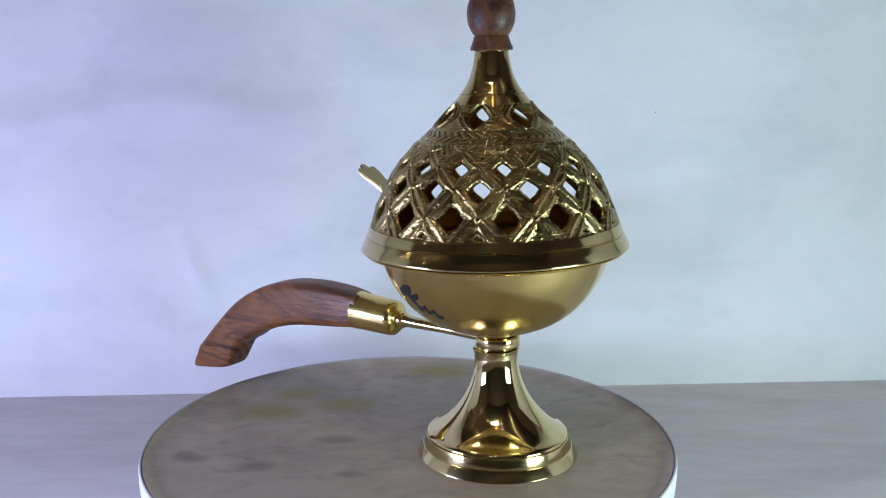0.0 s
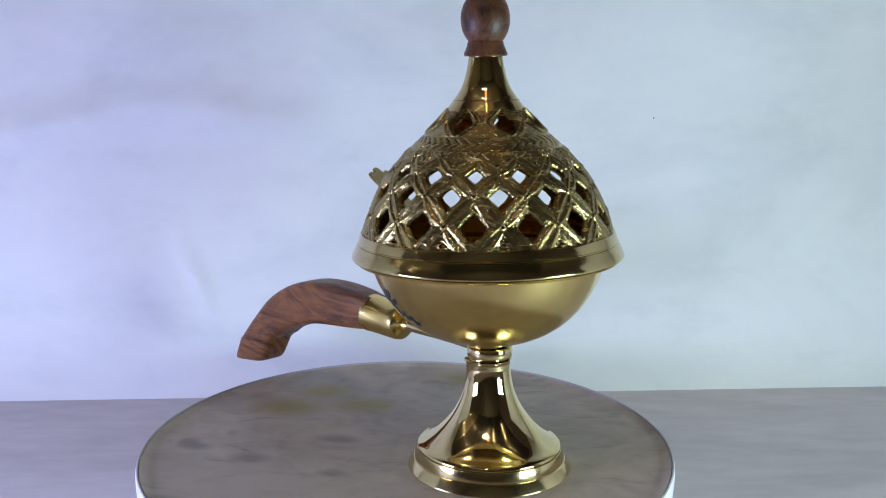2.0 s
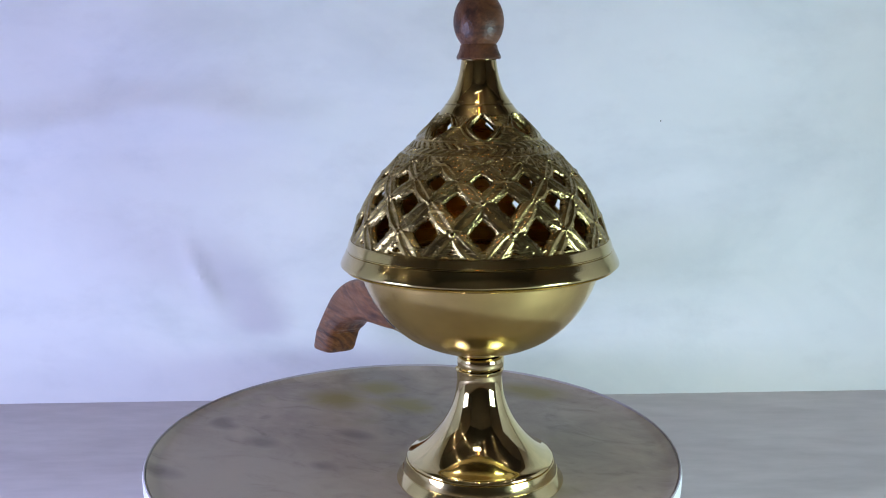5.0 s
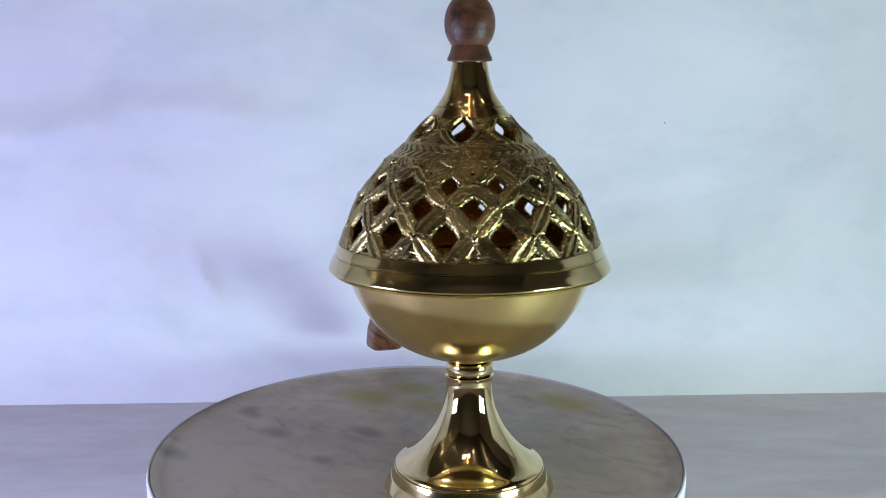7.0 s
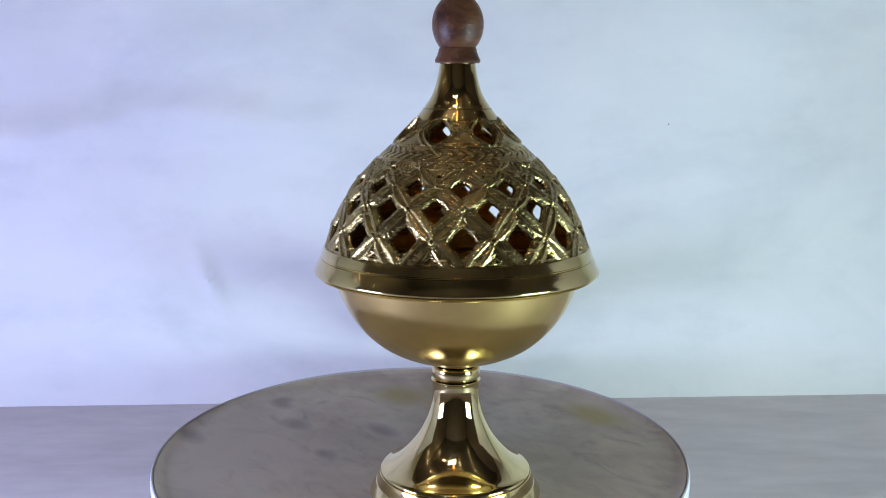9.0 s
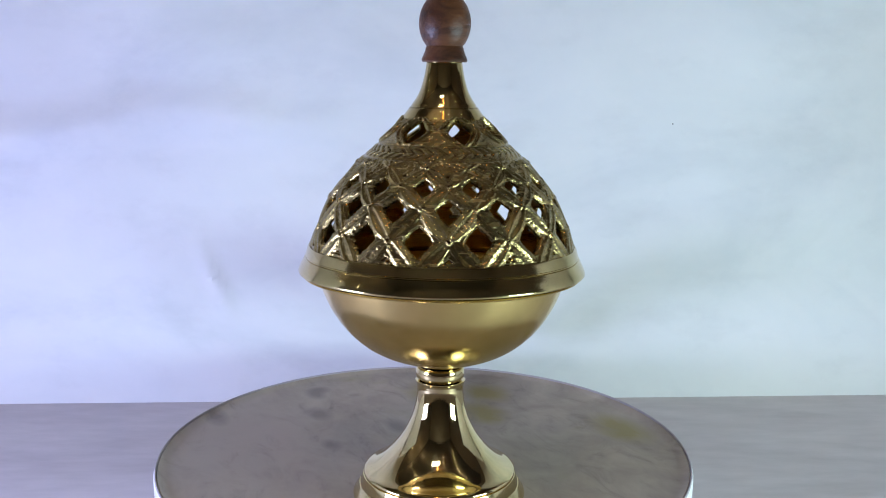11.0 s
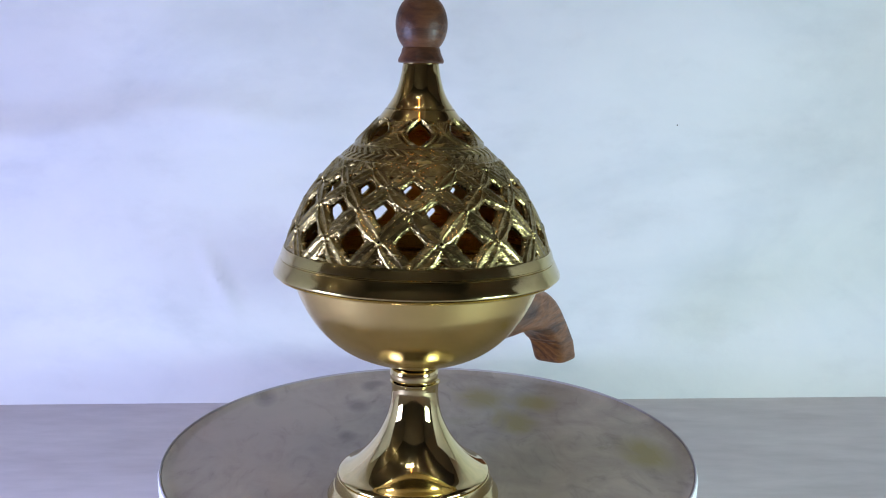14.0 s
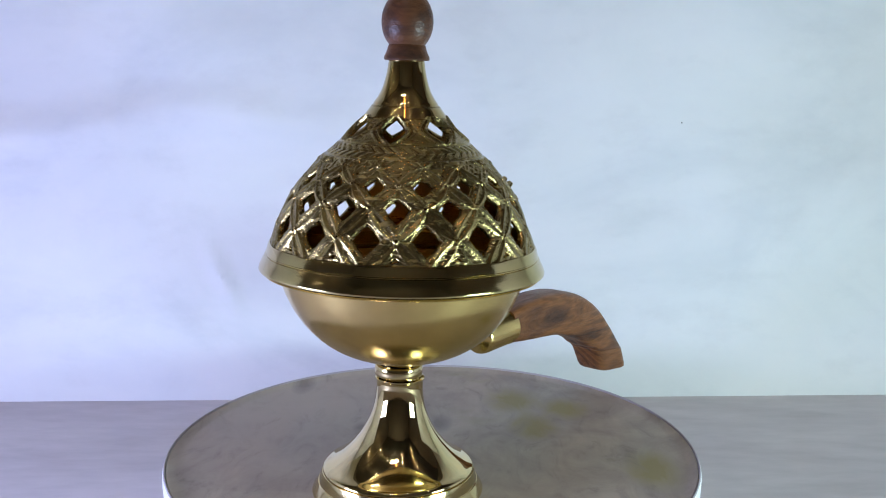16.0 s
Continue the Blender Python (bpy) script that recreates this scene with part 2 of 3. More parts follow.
def back_wall():
    """A white sheet wall with soft dents and a few creases; its foot line runs along the desk's back."""
    nx, nz = 260, 150
    x0, x1, z0, z1 = -1.0, 1.0, 0.0, 0.62
    bm = bmesh.new()
    grid = []
    for j in range(nz + 1):
        row = []
        for i in range(nx + 1):
            # finer towards the middle
            a = 2 * i / nx - 1
            x = (x0 + x1) / 2 + (x1 - x0) / 2 * (0.45 * a + 0.55 * a ** 3)
            c = j / nz
            z = z0 + (z1 - z0) * (0.4 * c + 0.6 * c ** 3)
            d = 0.0075 * noise.noise((x * 5.0, z * 8.5, 3.1)) + 0.0028 * noise.noise((x * 13.0 + 5, z * 19.0, 7.7))
            d += 0.0005 * noise.noise((x * 45.0, z * 60.0, 1.3))
            # ridge of a fold high on the cool side
            ridge = 0.186 + 0.006 * math.sin(x * 30) + 0.05 * (x + 0.15)
            d += 0.0070 * math.exp(-((z - ridge) / 0.014) ** 2) * max(0.0, min(1.0, (-0.04 - x) / 0.08))
            d += 0.0016 * abs(noise.noise((x * 16.0, z * 34.0, 9.4))) * max(0.0, min(1.0, (0.05 - x) / 0.15)) * min(1.0, z / 0.12)
            # short upright crease
            cx = -0.136 + 0.012 * math.tanh((0.085 - z) * 40)
            d += 0.0034 * math.exp(-((x - cx) / 0.0050) ** 2) * math.exp(-((z - 0.083) / 0.022) ** 2)
            d *= min(1.0, z / 0.03)
            row.append(bm.verts.new((x, -d, z)))
        grid.append(row)
    for j in range(nz):
        for i in range(nx):
            bm.faces.new((grid[j][i], grid[j][i + 1], grid[j + 1][i + 1], grid[j + 1][i]))
    ext = bmesh.ops.extrude_face_region(bm, geom=bm.faces[:])
    for v in ext["geom"]:
        if isinstance(v, bmesh.types.BMVert):
            v.co.y = 0.03
    bmesh.ops.recalc_face_normals(bm, faces=bm.faces)
    ob = part("wall_north", bm, SHEET)
    ob.matrix_world = pose(0, WALL_Y, DESK_Z - 0.001, 0, 0, WALL_TURN)
    tagged(ob, "white painted sheet wall with soft creases and smears", "wall", kind="structure")
    # the small dark fly speck on the sheet
    speck = bmesh.new()
    bmesh.ops.create_icosphere(speck, subdivisions=2, radius=0.00045)
    s = part("speck", speck, INK, ob, "tiny dark speck on the sheet")
    s.location = (0.1589, -0.0005, 0.1845)


def setting():
    back_wall()
    desk = part("table_top", box(-0.95, 0.95, -0.75, 0.25, DESK_Z - 0.03, DESK_Z, 0.003), DESK)
    tagged(desk, "pale grey streaked laminate table top", "table top", kind="structure")
    # unseen white boards, added at both sides to brighten the brass reflections
    for name, dims in (("reflector_board_west", (-0.425, -0.415, -0.10, 0.155, DESK_Z, 0.27)), ("reflector_board_east", (0.435, 0.445, -0.12, 0.18, DESK_Z, 0.27))):
        tagged(part(name, box(*dims, 0.001), BOARD), "unseen white reflector board added beside the display", "board", kind="structure")
    for name, dims in (("wall_south", (-1.6, 1.6, -2.1, -2.0, -0.8, 1.7)), ("wall_west", (-1.7, -1.6, -2.0, 0.6, -0.8, 1.7)),
                       ("wall_east", (1.6, 1.7, -2.0, 0.6, -0.8, 1.7)), ("wall_behind", (-1.6, 1.6, 0.5, 0.6, -0.8, 1.7))):
        tagged(part(name, box(*dims), ROOM, smooth=False), "plain dim painted room wall", "wall", kind="structure")
    tagged(part("floor", box(-1.7, 1.7, -2.1, 0.6, -0.9, -0.8), FLOOR, smooth=False), "plain dark floor of the dim room", "floor", kind="structure")
    tagged(part("ceiling", box(-1.7, 1.7, -2.1, 0.6, 1.7, 1.8), ROOM, smooth=False), "plain dim ceiling of the room", "ceiling", kind="structure")


# ---- the turntable ----


def turntable():
    thing = tagged(new("turntable"), "white round turntable with stained grey stone top on the table", "turntable")
    base = part("base", lathe([(0.0, DESK_Z + 0.0003), (0.121, DESK_Z + 0.0003), (0.1235, DESK_Z + 0.002), (0.1243, -0.016), (0.1215, -0.0145), (0.0, -0.0145)], 160), WHITE_PLASTIC, thing, "white plastic base")
    disc = part("disc", lathe([(0.0, -0.0135), (0.1240, -0.0135), (0.1250, -0.012), (0.1254, -0.006), (0.1254, -0.0018), (0.1249, -0.0004), (0.1245, -0.0001), (0.1244, -0.0003), (0.1243, -0.0012), (0.1243, -0.0042), (0.0, -0.0042)], 192), WHITE_PLASTIC, thing, "white plastic turning disc with a rounded lip")
    part("lip", lathe([(0.1251, -0.0004), (0.1247, 0.0002), (0.1243, 0.0000), (0.12405, -0.0010), (0.1240, -0.0040), (0.1242, -0.0040), (0.1243, -0.0014), (0.1246, -0.0006)], 192), LIP, disc, "grey worn lip")
    part("stone_plate", lathe([(0.0, -0.0041), (0.1239, -0.0041), (0.1239, -0.0007), (0.1236, -0.0005), (0.1226, -0.0010), (0.1206, -0.0018), (0.1186, PLATE_Z), (0.0, PLATE_Z)], 160), STONE, disc, "grey stone plate with dark smudges and yellow stains")
    return disc


# ---- the incense burner ----
HANDLE_AZ = -54.2          # towards the handle, clockwise from straight back
HOLES = 14
LEAN = Vector((-0.02570, 0.02105, 0.99945))    # the axis of the leaning burner
DOME = [(0.0568, 0.1030), (0.0560, 0.1055), (0.0548, 0.1080), (0.0529, 0.1139), (0.0504, 0.1198), (0.0476, 0.1257), (0.0439, 0.1316),
        (0.0390, 0.1374), (0.0338, 0.1432), (0.0275, 0.1490), (0.0216, 0.1549), (0.0168, 0.1600), (0.0140, 0.1640)]


def dome_mesh():
    """The pierced dome: leaf-shaped crossing ribs round three rows of diamond holes, a herringbone band, and a top row of holes."""
    rng = np.random.RandomState(4)
    nu = HOLES * 64
    prof = np.array(smooth_rows(DOME, 400))
    arc = np.concatenate([[0], np.cumsum(np.hypot(*np.diff(prof, axis=0).T))])
    keep = np.interp(np.linspace(0, arc[-1], 300), arc, np.arange(400))
    pr = np.interp(keep, np.arange(400), prof[:, 0])
    pz = np.interp(keep, np.arange(400), prof[:, 1])
    nv = len(pz)
    tr, tz = np.gradient(pr), np.gradient(pz)
    ln = np.hypot(tr, tz)
    nr, nz = tz / ln, -tr / ln
    az = np.arange(nu) / nu * 2 * np.pi
    A, Z = np.meshgrid(az, pz)                      # rows: height, columns: azimuth
    wob = np.zeros_like(A)
    for k in range(1, 9):
        wob += rng.uniform(-1, 1) * np.sin(A * rng.randint(5, 60) + rng.uniform(0, 6) + Z * rng.uniform(-900, 900)) / 8
    knots_z = [0.1030, 0.1160, 0.1273, 0.1352, 0.1415, 0.147]
    B = np.interp(Z, knots_z, [-1.03, 0, 1, 2, 3, 4]) + 0.02 * wob
    a = (np.degrees(A) - 1.0) / (180 / HOLES) + 0.015 * np.roll(wob, 37, 1)

    def cell(v):
        return v - np.round(v)
    p, q = cell((a + B) / 2), cell((a - B) / 2)
    # holes: square in p, q; rows 0, 1 and 2 only
    inside = (B > -0.62) & (B < 2.62)
    hs = np.interp(B, [-0.5, 0, 1, 2, 3], [0.265, 0.265, 0.26, 0.24, 0.23])
    g1 = hs - np.maximum(np.abs(p), np.abs(q)) - 0.03 * (np.minimum(np.abs(p), np.abs(q)) / hs - 0.3) + 0.016 * wob
    g1 = np.where(inside, g1, -0.3)
    # top row
    at = (np.degrees(A) - 29.6) / (360 / 7)
    ct, bt = cell(at), (Z - 0.1551) / 0.0047
    g2 = (0.265 - np.abs(ct) * (1 + 0.15 * bt) - 0.26 * np.abs(bt) ** np.where(bt > 0, 1.9, 1.2)) * 1.0 + 0.012 * wob
    g2 = np.where(np.abs(bt) < 1.35, g2, -0.3)
    G = np.maximum(g1, g2)
    # relief of the leaf ribs
    sp, sq = 0.5 - np.abs(p), 0.5 - np.abs(q)        # distance from the two sets of rib lines

    def leaf(s, along):
        # two lobes with a groove between, drawn together at the crossings
        w = 0.03 + 0.085 * np.cos(np.pi * np.clip(np.abs(along), 0, 0.5)) ** 0.7
        return np.exp(-((s - w) / (0.50 * w)) ** 2) + 0.22 * np.exp(-(s / (0.8 * w)) ** 2)
    rib = np.clip(np.maximum(leaf(sp, q), leaf(sq, p)), 0, 1)
    far = np.sqrt(sp ** 2 + sq ** 2)
    button = np.exp(-((far - 0.055) / 0.022) ** 2) - 0.6 * np.exp(-(far / 0.03) ** 2)
    lattice = np.clip((Z - 0.1058) / 0.0012, 0, 1) * np.clip((0.1440 - Z) / 0.0008, 0, 1)
    H = lattice * (0.00062 * rib + 0.0005 * button * (far < 0.13) - 0.0003)
    # narrow sloping edges of the holes
    H -= 0.0009 * np.clip((G + 0.035) / 0.035, 0, 1) ** 1.5
    # herringbone band between two fine lines
    band = (Z > 0.1446) & (Z < 0.1490)
    zb = (Z - 0.1468) / 0.0022
    hb = np.sin((np.degrees(A) / 360 * 46 + 0.9 * np.abs(zb)) * 2 * np.pi)
    H += np.where(band, -0.0006 * np.clip(hb * 1.6 - 0.35, 0, 1) * np.clip((1 - np.abs(zb)) * 5, 0, 1), 0)
    for line in (0.1443, 0.1493, 0.1608):
        H -= 0.00045 * np.exp(-((Z - line) / 0.00032) ** 2)
    H -= np.where(band, 0.0002 * np.exp(-(zb / 0.12) ** 2), 0)
    # two raised lines round each top hole, meeting as chevrons between them
    top = np.clip((Z - 0.1496) / 0.0006, 0, 1) * np.clip((0.1606 - Z) / 0.0006, 0, 1)
    d2 = -((0.265 - np.abs(ct) * (1 + 0.15 * bt) - 0.26 * np.abs(bt) ** np.where(bt > 0, 1.9, 1.2)))
    H += top * (0.0006 * np.exp(-((d2 - 0.075) / 0.030) ** 2) + 0.0005 * np.exp(-((d2 - 0.185) / 0.032) ** 2) - 0.0003 * np.exp(-((d2 - 0.125) / 0.02) ** 2))
    # cast roughness in the sunk fields
    grit = rng.normal(size=A.shape)
    for k in (1, 2):
        grit = (grit + np.roll(grit, k, 0) + np.roll(grit, k, 1) + np.roll(grit, (k, k), (0, 1))) / 2
    grit = np.tanh(grit / grit.std())
    H += lattice * 0.00019 * grit * (1 - 0.92 * np.clip(rib * 1.5, 0, 1))
    H += top * 0.00011 * grit * np.clip(0.25 + (Z - 0.1545) / 0.003, 0.25, 1)
    # draw the hole edges onto the true outline
    cut = G > 0
    du, dv = 2 * np.pi / nu, arc[-1] / (nv - 1)
    Gv, Gu = np.gradient(G)
    full = cut & np.roll(cut, 1, 1) & np.roll(cut, -1, 1) & np.roll(cut, 1, 0) & np.roll(cut, -1, 0)
    step = -G / np.maximum(Gu ** 2 + Gv ** 2, 1e-5)
    move = cut & ~full
    su, sv = np.where(move, np.clip(step * Gu, -1, 1), 0), np.where(move, np.clip(step * Gv, -1, 1), 0)
    idx = np.arange(nv)[:, None] + sv
    U = A + su * du
    rr, zz = np.interp(idx, np.arange(nv), pr), np.interp(idx, np.arange(nv), pz)
    n_r, n_z = np.interp(idx, np.arange(nv), nr), np.interp(idx, np.arange(nv), nz)
    thick = 0.0023
    verts = []
    for off in (H, np.full_like(H, -thick)):
        R, Zo = rr + n_r * off, zz + n_z * off
        verts.append(np.stack([R * np.sin(U), -R * np.cos(U), Zo], -1).reshape(-1, 3))
    faces, edge_count = [], {}
    n = nv * nu
    bad = cut
    for j in range(nv - 1):
        for i in range(nu):
            k = (i + 1) % nu
            if bad[j, i] and bad[j, k] and bad[j + 1, i] and bad[j + 1, k]:
                continue
            f = (j * nu + i, j * nu + k, (j + 1) * nu + k, (j + 1) * nu + i)
            faces.append(f)
            for e in range(4):
                s = (f[e], f[(e + 1) % 4])
                if (s[1], s[0]) in edge_count:
                    del edge_count[(s[1], s[0])]
                else:
                    edge_count[s] = 1
    allf = list(faces) + [tuple(v + n for v in reversed(f)) for f in faces]
    allf += [(b, a_, a_ + n, b + n) for a_, b in edge_count]
    pts = np.vstack(verts)
    used = sorted({v for f in allf for v in f})
    remap = {v: i for i, v in enumerate(used)}
    me = bpy.data.meshes.new("dome")
    me.from_pydata([tuple(x) for x in pts[used]], [], [tuple(remap[v] for v in f) for f in allf])
    me.update()
    me.materials.append(CAST_BRASS)
    me.materials.append(BOUNCE_BRASS)
    me.polygons.foreach_set("material_index", [1 if len(faces) <= k < 2 * len(faces) else 0 for k in range(len(allf))])
    me.polygons.foreach_set("use_smooth", [True] * len(me.polygons))
    me.set_sharp_from_angle(angle=radians(50))
    return me


def ring_profile(rows, thick):
    """A turned shell: outer rows, then the same rows set inwards."""
    return rows + [(max(r - thick, 0.0003), z + thick * 0.3) for r, z in reversed(rows)]


def incense_burner():
    thing = tagged(new("incense_burner"), "polished brass incense burner with pierced domed cover and wooden handle", "incense burner")
    # foot
    bell = smooth_rows([(0.0101, 0.0462), (0.0100, 0.0436), (0.0106, 0.0378), (0.0119, 0.0325), (0.0139, 0.0277), (0.0163, 0.0234), (0.0190, 0.0197), (0.0219, 0.0164), (0.0252, 0.0133), (0.0286, 0.0108), (0.0314, 0.0093)], 60)
    foot_turning = lathe([(0.0, 0.0479), (0.0086, 0.0479), (0.0088, 0.0482), (0.0104, 0.0482), (0.0107, 0.0480), (0.0107, 0.0477), (0.0103, 0.0472)] + bell + [(0.0324, 0.0087), (0.0329, 0.0080), (0.0329, 0.0075), (0.0326, 0.0072), (0.0318, 0.0071), (0.0, 0.0071)], 192)
    ring_turning = lathe([(0.0310, 0.0071), (0.0327, 0.0071), (0.0331, 0.0069), (0.0343, 0.0029), (0.0343, 0.0027), (0.0342, 0.0025), (0.0343, 0.0023), (0.0347, 0.0022), (0.0371, -0.0015), (0.0373, -0.0020), (0.0371, -0.0023), (0.0345, -0.0023), (0.0310, 0.0040)], 192)
    for bm in (foot_turning, ring_turning):
        # the stem leans a little, but the foot is ground flat
        for v in bm.verts:
            v.co.z += (LEAN.x * v.co.x + LEAN.y * v.co.y) * min(1.0, max(0.0, (0.030 - v.co.z) / 0.022))
    foot = part("foot", foot_turning, BRASS, thing, "flared polished brass foot")
    part("foot_ring", ring_turning, RING_BRASS, foot, "brass ring under the foot with a scored line")
    # collar between foot and bowl
    part("collar", lathe([(0.0, 0.0480), (0.0086, 0.0480), (0.0086, 0.0542), (0.0090, 0.0544), (0.0091, 0.0548), (0.0088, 0.0552), (0.0087, 0.0560), (0.0, 0.0560)], 96), BRASS, thing, "turned brass collar")
    # bowl
    out = smooth_rows([(0.0089, 0.0556), (0.0150, 0.0568), (0.0250, 0.0603), (0.0328, 0.0647), (0.0397, 0.0708), (0.0448, 0.0775), (0.0484, 0.0840), (0.0508, 0.0900), (0.0519, 0.0930)], 40)
    bowl = part("bowl", lathe([(0.0, 0.0555)] + out + [(0.0540, 0.0933), (0.0568, 0.0938), (0.0580, 0.0942), (0.0584, 0.0946), (0.0581, 0.0950), (0.0548, 0.0951), (0.0542, 0.0960), (0.0518, 0.0960)], 160, False), BOWL_BRASS, thing, "smooth satin brass bowl")
    part("bowl_lining", lathe([(r - 0.0010, z + 0.0008) for r, z in out] + [(0.0518, 0.0952)] + [(r - 0.0014, z + 0.0012) for r, z in reversed(out)] + [(0.0, 0.0567)], 128, False), BOUNCE_BRASS, bowl, "brass inside of the bowl, tinted orange for bounced light")
    # a hand-inked mark on the bowl: strokes as (azimuth, height in millimetres)
    strokes = (((-66, 80.2), (-59, 83.0), (-53.5, 83.0), (-58, 81.0), (-66, 79.6)), ((-59, 81.2), (-58, 78.4), (-55.5, 76.4)), ((-58, 78.4), (-53, 79.4), (-49.5, 80.4)),
               ((-55, 76.2), (-53, 73.6), (-48.5, 75.2), (-47.5, 72.8), (-43, 73.8), (-41.5, 71.6), (-38, 71.4)))
    for stroke in strokes:
        bm = bmesh.new()
        prev = None
        for a, z in smooth_rows(stroke, 6 * len(stroke)):
            a, z = radians(a), z / 1000
            r = float(np.interp(z, [p[1] for p in out], [p[0] for p in out]))
            ring = []
            for side, d, h in ((-0.0004, -0.0014, 0.0), (0.0, 0.0, 0.00022), (0.0004, 0.0014, 0.0), (0.0, 0.0, -0.0002)):
                w = a + side / r
                ring.append(bm.verts.new(((r + 0.55 * d + h + 0.00006) * math.sin(w), -(r + 0.55 * d + h + 0.00006) * math.cos(w), z + d)))
            if prev:
                for m in range(4):
                    bm.faces.new((prev[m], prev[(m + 1) % 4], ring[(m + 1) % 4], ring[m]))
            prev = ring
        bmesh.ops.recalc_face_normals(bm, faces=bm.faces)
        part("ink_mark", bm, INK, bowl, "black hand-inked mark")
    # cover
    flange = [(0.0550, 0.1070), (0.0558, 0.1069), (0.0562, 0.1062), (0.0569, 0.1036), (0.0571, 0.1030), (0.0567, 0.1026), (0.0568, 0.1023), (0.0575, 0.1021), (0.0585, 0.1001), (0.0596, 0.0978),
              (0.0600, 0.0966), (0.0600, 0.0961), (0.0598, 0.0958), (0.0594, 0.0957), (0.0580, 0.0957)]
    cover = part("cover", lathe(flange + [(0.0545, 0.0955), (0.0540, 0.0985), (0.0545, 0.1040), (0.0540, 0.1066)], 192), RIM_BRASS, thing, "polished brass rim of the cover with two turned lines")
    dome = new("dome", dome_mesh())
    dome.parent = cover
    tagged(dome, "pierced cast brass dome with crossing leaf ribs and diamond holes")
    neck = smooth_rows([(0.0174, 0.1594), (0.0139, 0.1641), (0.0117, 0.1672), (0.0101, 0.1702), (0.0089, 0.1738), (0.0080, 0.1776), (0.0073, 0.1822)], 30)
    neck = [(r - 0.00035 * math.exp(-((z - 0.1643) / 0.0003) ** 2), z) for r, z in neck]
    part("neck", lathe([(0.0150, 0.1590)] + neck + [(0.0, 0.1822)], 128), NECK_BRASS, cover, "smooth brass neck")
    part("finial_collar", lathe([(0.0, 0.1822), (0.0090, 0.1822), (0.0094, 0.1827), (0.0093, 0.1836), (0.0086, 0.1850), (0.0080, 0.1866), (0.0077, 0.1880), (0.0073, 0.1885), (0.0, 0.1885)], 96), KNOB_WOOD, cover, "turned wooden collar")
    bulb = [(0.0106 * math.sin(t) ** 0.96, 0.1977 - 0.0126 * math.cos(t)) for t in [0.752 + (math.pi - 0.752) * i / 31 for i in range(31)]]
    part("finial", lathe([(0.0, 0.1885)] + bulb + [(0.0, 0.2103)], 96), KNOB_WOOD, cover, "dark turned wooden knob")
    # thumb lever and hinge, over the handle
    turn = pose(0, 0, 0, 0, 0, -HANDLE_AZ)
    bm = bmesh.new()
    outline = [(-0.0042, 0.050), (-0.0052, 0.062), (-0.0068, 0.0685), (-0.0066, 0.0718), (-0.0045, 0.0728), (-0.0028, 0.0718), (-0.0018, 0.0742), (0.0, 0.0750), (0.0018, 0.0742),
               (0.0028, 0.0718), (0.0045, 0.0728), (0.0066, 0.0718), (0.0068, 0.0685), (0.0052, 0.062), (0.0042, 0.050)]
    low = [bm.verts.new((x, y, 0.1105 + (y - 0.050) * 0.72)) for x, y in outline]
    up = [bm.verts.new((x, y, 0.1122 + (y - 0.050) * 0.72)) for x, y in outline]
    bm.faces.new(low)
    bm.faces.new(up)
    for i in range(len(low)):
        j = (i + 1) % len(low)
        bm.faces.new((low[i], low[j], up[j], up[i]))
    bmesh.ops.recalc_face_normals(bm, faces=bm.faces)
    bmesh.ops.bevel(bm, geom=[e for e in bm.edges if len(e.link_faces[0].verts) > 4 or len(e.link_faces[1].verts) > 4], offset=0.0004, segments=2, affect="EDGES")
    bmesh.ops.transform(bm, matrix=turn, verts=bm.verts)
    part("thumb_lever", bm, CAST_BRASS, cover, "scalloped brass thumb lever")
    bm = sweep([(-0.0070, 0, 0.0028, 0.0028), (-0.0064, 0, 0.0036, 0.0036), (0.0064, 0, 0.0036, 0.0036), (0.0070, 0, 0.0028, 0.0028)], 20)
    bmesh.ops.transform(bm, matrix=turn @ pose(0, 0.0625, 0.0990, 0, 0, 90), verts=bm.verts)
    part("hinge", bm, BRASS, cover, "small brass hinge barrel")
    # handle: rod, ferrule, wooden grip and tip
    # the last number turns the cut from square to level
    grip = [(0.0770, 0.0565, 0.0080, 0.0082, 0), (0.0862, 0.0570, 0.0088, 0.0096, 0), (0.0970, 0.0571, 0.0093, 0.0106, 0), (0.1080, 0.0569, 0.0096, 0.0112, 0), (0.1225, 0.0555, 0.0097, 0.0115, 0),
            (0.1370, 0.0517, 0.0097, 0.0115, 0), (0.1515, 0.0450, 0.0097, 0.0115, 0.1), (0.1630, 0.0362, 0.0097, 0.0129, 0.5), (0.1703, 0.0300, 0.0097, 0.0146, 0.9), (0.1738, 0.0267, 0.0097, 0.0151, 1)]
    handle = part("handle", sweep(smooth_rows(grip, 60), 48, 4.6), WOOD, thing, "curved red-brown wooden grip")
    part("grip_tip", sweep([(0.1736, 0.0273, 0.0091, 0.0144, 1), (0.1743, 0.0266, 0.0091, 0.0144, 1), (0.1746, 0.0263, 0.0097, 0.0151, 1), (0.1808, 0.0158, 0.0094, 0.0147, 1), (0.1821, 0.0136, 0.0090, 0.0141, 1), (0.1825, 0.0128, 0.0080, 0.0128, 1)], 48, 4.6),
         WOOD, handle, "wooden tip set off by a scored line")
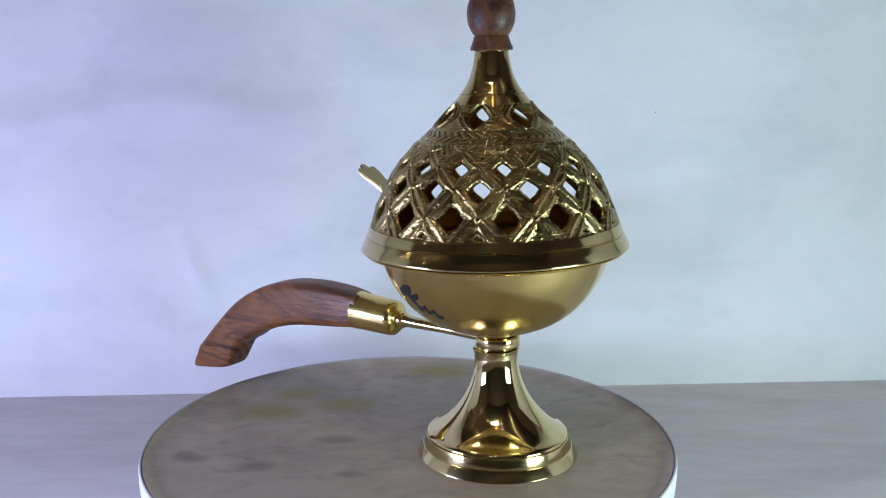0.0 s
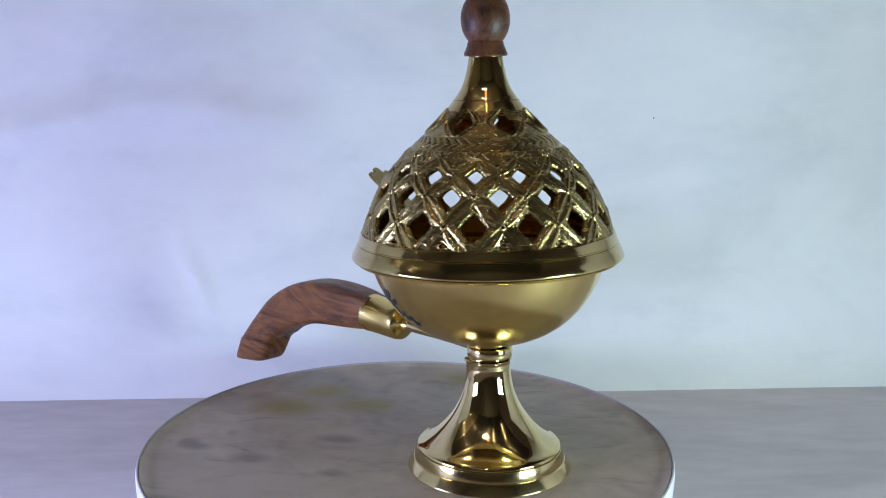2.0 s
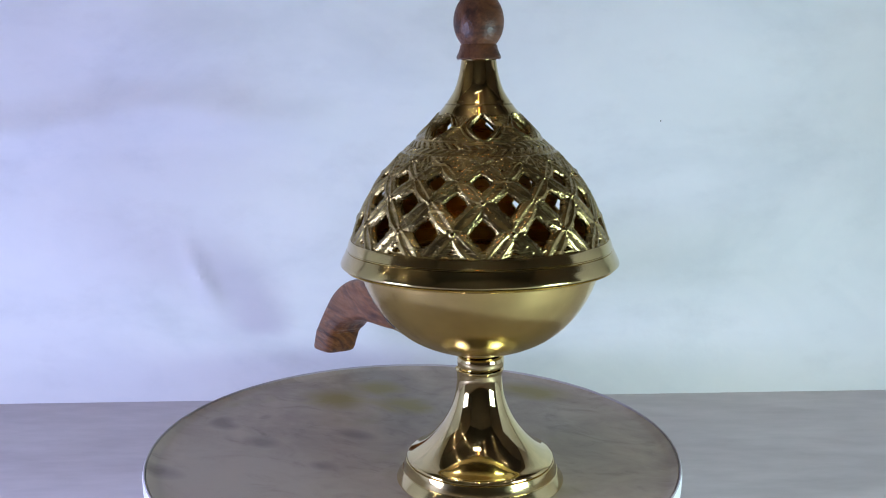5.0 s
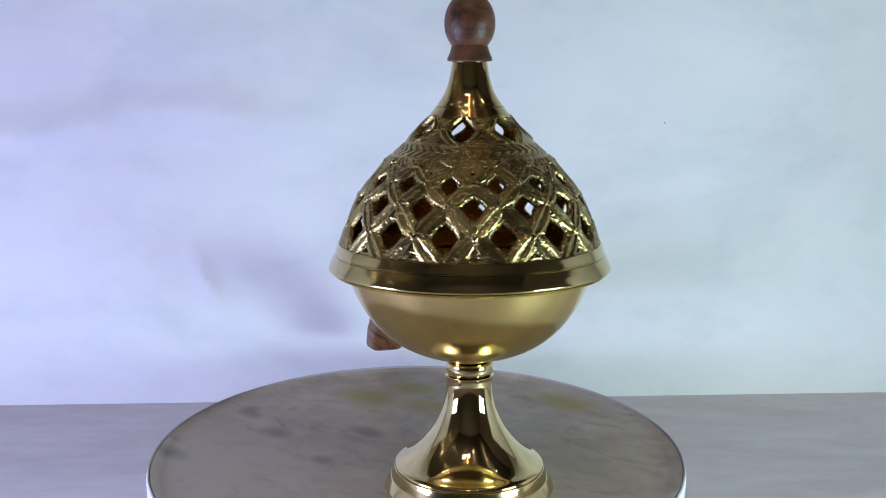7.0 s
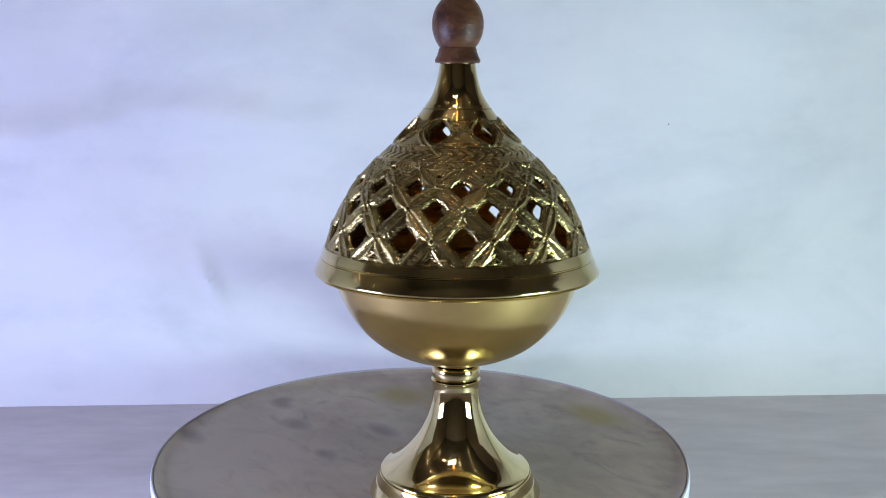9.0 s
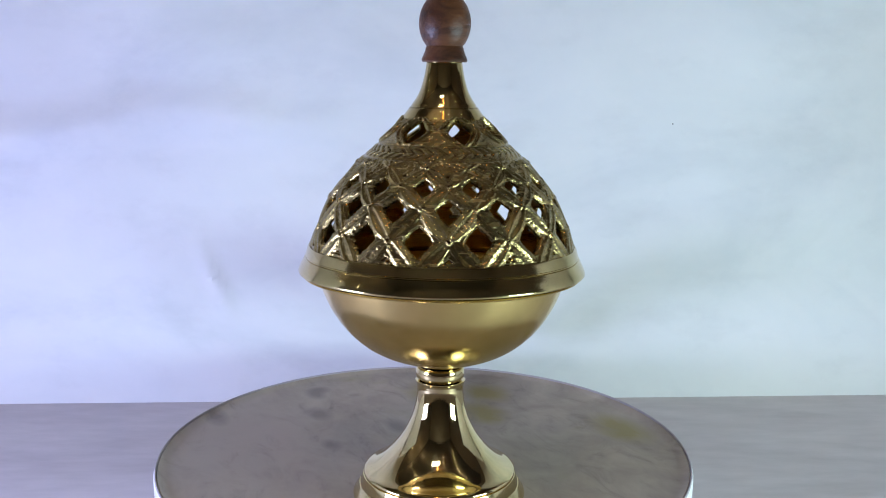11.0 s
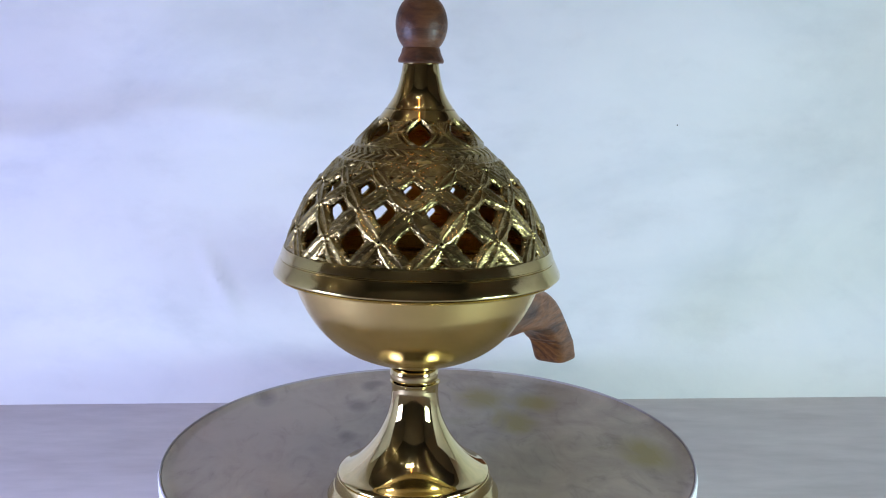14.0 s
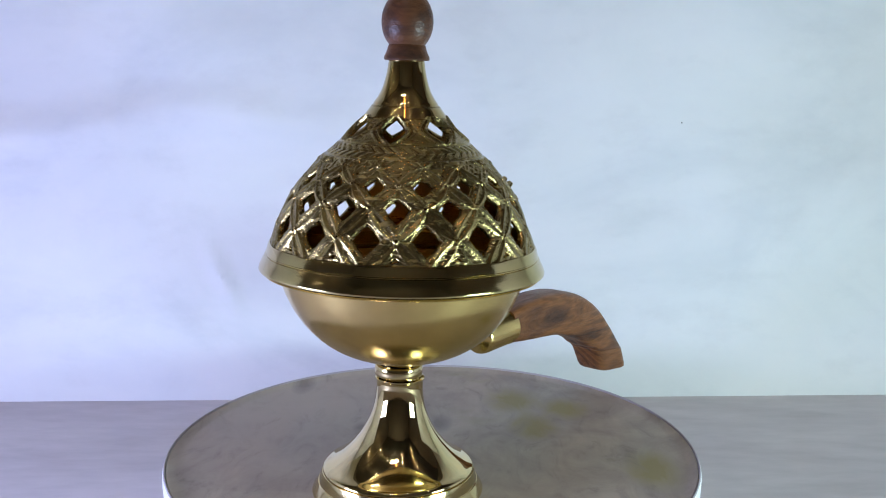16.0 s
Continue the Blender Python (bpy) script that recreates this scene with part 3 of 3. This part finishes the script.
    fer = lathe([(0.0, 0.0), (0.0090, 0.0), (0.0095, 0.0005), (0.0095, 0.0016), (0.0093, 0.0021), (0.0089, 0.0180), (0.0088, 0.0212), (0.0084, 0.0230), (0.0074, 0.0240), (0.0048, 0.0245), (0.0040, 0.0252), (0.0043, 0.0262), (0.0041, 0.0280), (0.0032, 0.0292), (0.0028, 0.0310), (0.0, 0.0310)], 64)
    bmesh.ops.transform(fer, matrix=pose(0, 0.0800, 0.0562, 94, 0, 0), verts=fer.verts)
    part("ferrule", fer, BOWL_BRASS, handle, "satin brass ferrule")
    part("rod", sweep(smooth_rows([(0.0520, 0.0546, 0.0034, 0.0032), (0.0460, 0.0540, 0.0030, 0.0028), (0.0280, 0.0533, 0.0026, 0.0024), (0.0150, 0.0527, 0.0027, 0.0024), (0.0085, 0.0523, 0.0034, 0.0022)], 20), 20), BRASS, handle, "thin brass rod")
    ring = lathe([(0.0088, 0.0492), (0.0096, 0.0491), (0.0101, 0.0495), (0.0103, 0.0503), (0.0103, 0.0528), (0.0101, 0.0537), (0.0096, 0.0541), (0.0088, 0.0541)], 96)
    bmesh.ops.transform(ring, matrix=pose(0, -0.0010, 0), verts=ring.verts)
    part("eyelet", ring, BRASS, handle, "brass ring clamping the rod to the stem")
    handle.matrix_basis = turn
    return thing


def ceiling_light():
    """Two cool tubes side by side and a warm lamp across them, under the ceiling behind the camera."""
    thing = tagged(new("ceiling_light"), "white twin tube light and a warm lamp on the dim ceiling", "ceiling light")
    thing.matrix_world = pose(-0.20, -0.97, 1.655, 0, 0, -12)
    part("housing", box(-0.27, 0.27, -0.05, 0.07, 0.012, 0.045, 0.004), ROOM, thing)
    for y in (-0.03, 0.05):
        bm = bmesh.new()
        bmesh.ops.create_cone(bm, cap_ends=True, segments=16, radius1=0.005, radius2=0.005, depth=0.42, matrix=pose(0, y, 0.003, 0, 90, 0))
        part("tube", bm, TUBE, thing, "glowing cool white tube")
    bm = bmesh.new()
    bmesh.ops.create_cone(bm, cap_ends=True, segments=16, radius1=0.008, radius2=0.008, depth=0.50, matrix=pose(0.08, 0.38, 0.003, 90, 0, 0))
    part("warm_lamp", bm, WARM, thing, "glowing amber lamp")
    part("bracket", box(0.06, 0.10, 0.12, 0.64, 0.016, 0.045, 0.003), ROOM, thing)


def string_lights(points, count):
    thing = tagged(new("string_lights"), "string of small warm lights hung in the dim room", "string lights", "strings of lights")
    path = [Vector(p) for p in smooth_rows(points, count)]
    bm = bmesh.new()
    bmesh.ops.create_icosphere(bm, subdivisions=2, radius=0.0050)
    bead = bpy.data.meshes.new("bulb")
    bm.to_mesh(bead)
    bm.free()
    bead.materials.append(BEAD)
    for p in path:
        b = new("bulb", bead)
        b.parent, b.location = thing, p
    bm = bmesh.new()
    ring = None
    for p in path:
        now = [bm.verts.new(p + Vector((0.0015 * math.cos(k * 2.1), 0.0015 * math.sin(k * 2.1), 0.006))) for k in range(3)]
        if ring:
            for k in range(3):
                bm.faces.new((ring[k], ring[(k + 1) % 3], now[(k + 1) % 3], now[k]))
        ring = now
    part("wire", bm, INK, thing)


setting()
ceiling_light()
string_lights([(-1.585, 0.03, 0.42), (-1.585, 0.02, 0.80), (-1.585, -0.08, 1.25), (-1.45, -0.19, 1.685), (-0.95, -0.26, 1.685), (-0.55, -0.38, 1.685), (-0.15, -0.47, 1.685)], 26)
string_lights([(-1.585, -0.50, 0.90), (-1.585, -0.75, 1.42), (-1.15, -0.92, 1.685), (-0.62, -0.94, 1.685)], 14)
string_lights([(0.26, -1.20, 1.685), (0.24, -0.80, 1.685), (0.28, -0.45, 1.685)], 9)
string_lights([(1.15, -1.25, 1.685), (1.02, -0.95, 1.685), (0.90, -0.55, 1.685), (0.98, -0.10, 1.685)], 12)
DISC = turntable()
BURNER = incense_burner()

# ---- what turns ----
SPIN = 5.78                # degrees a second, clockwise from above


def motions():
    steps = [0.5 * i for i in range(33)]
    tilt = Vector((0, 0, 1)).rotation_difference(LEAN).to_matrix().to_4x4()
    stand = Matrix.Translation((0.0416, -0.0129, 0.0003)) @ tilt
    walk(DISC, [(t, pose(0.0007, 0, 0, 0, 0, -SPIN * t)) for t in steps])
    walk(BURNER, [(t, pose(0, 0, 0, 0, 0, -SPIN * t) @ stand) for t in steps])


motions()
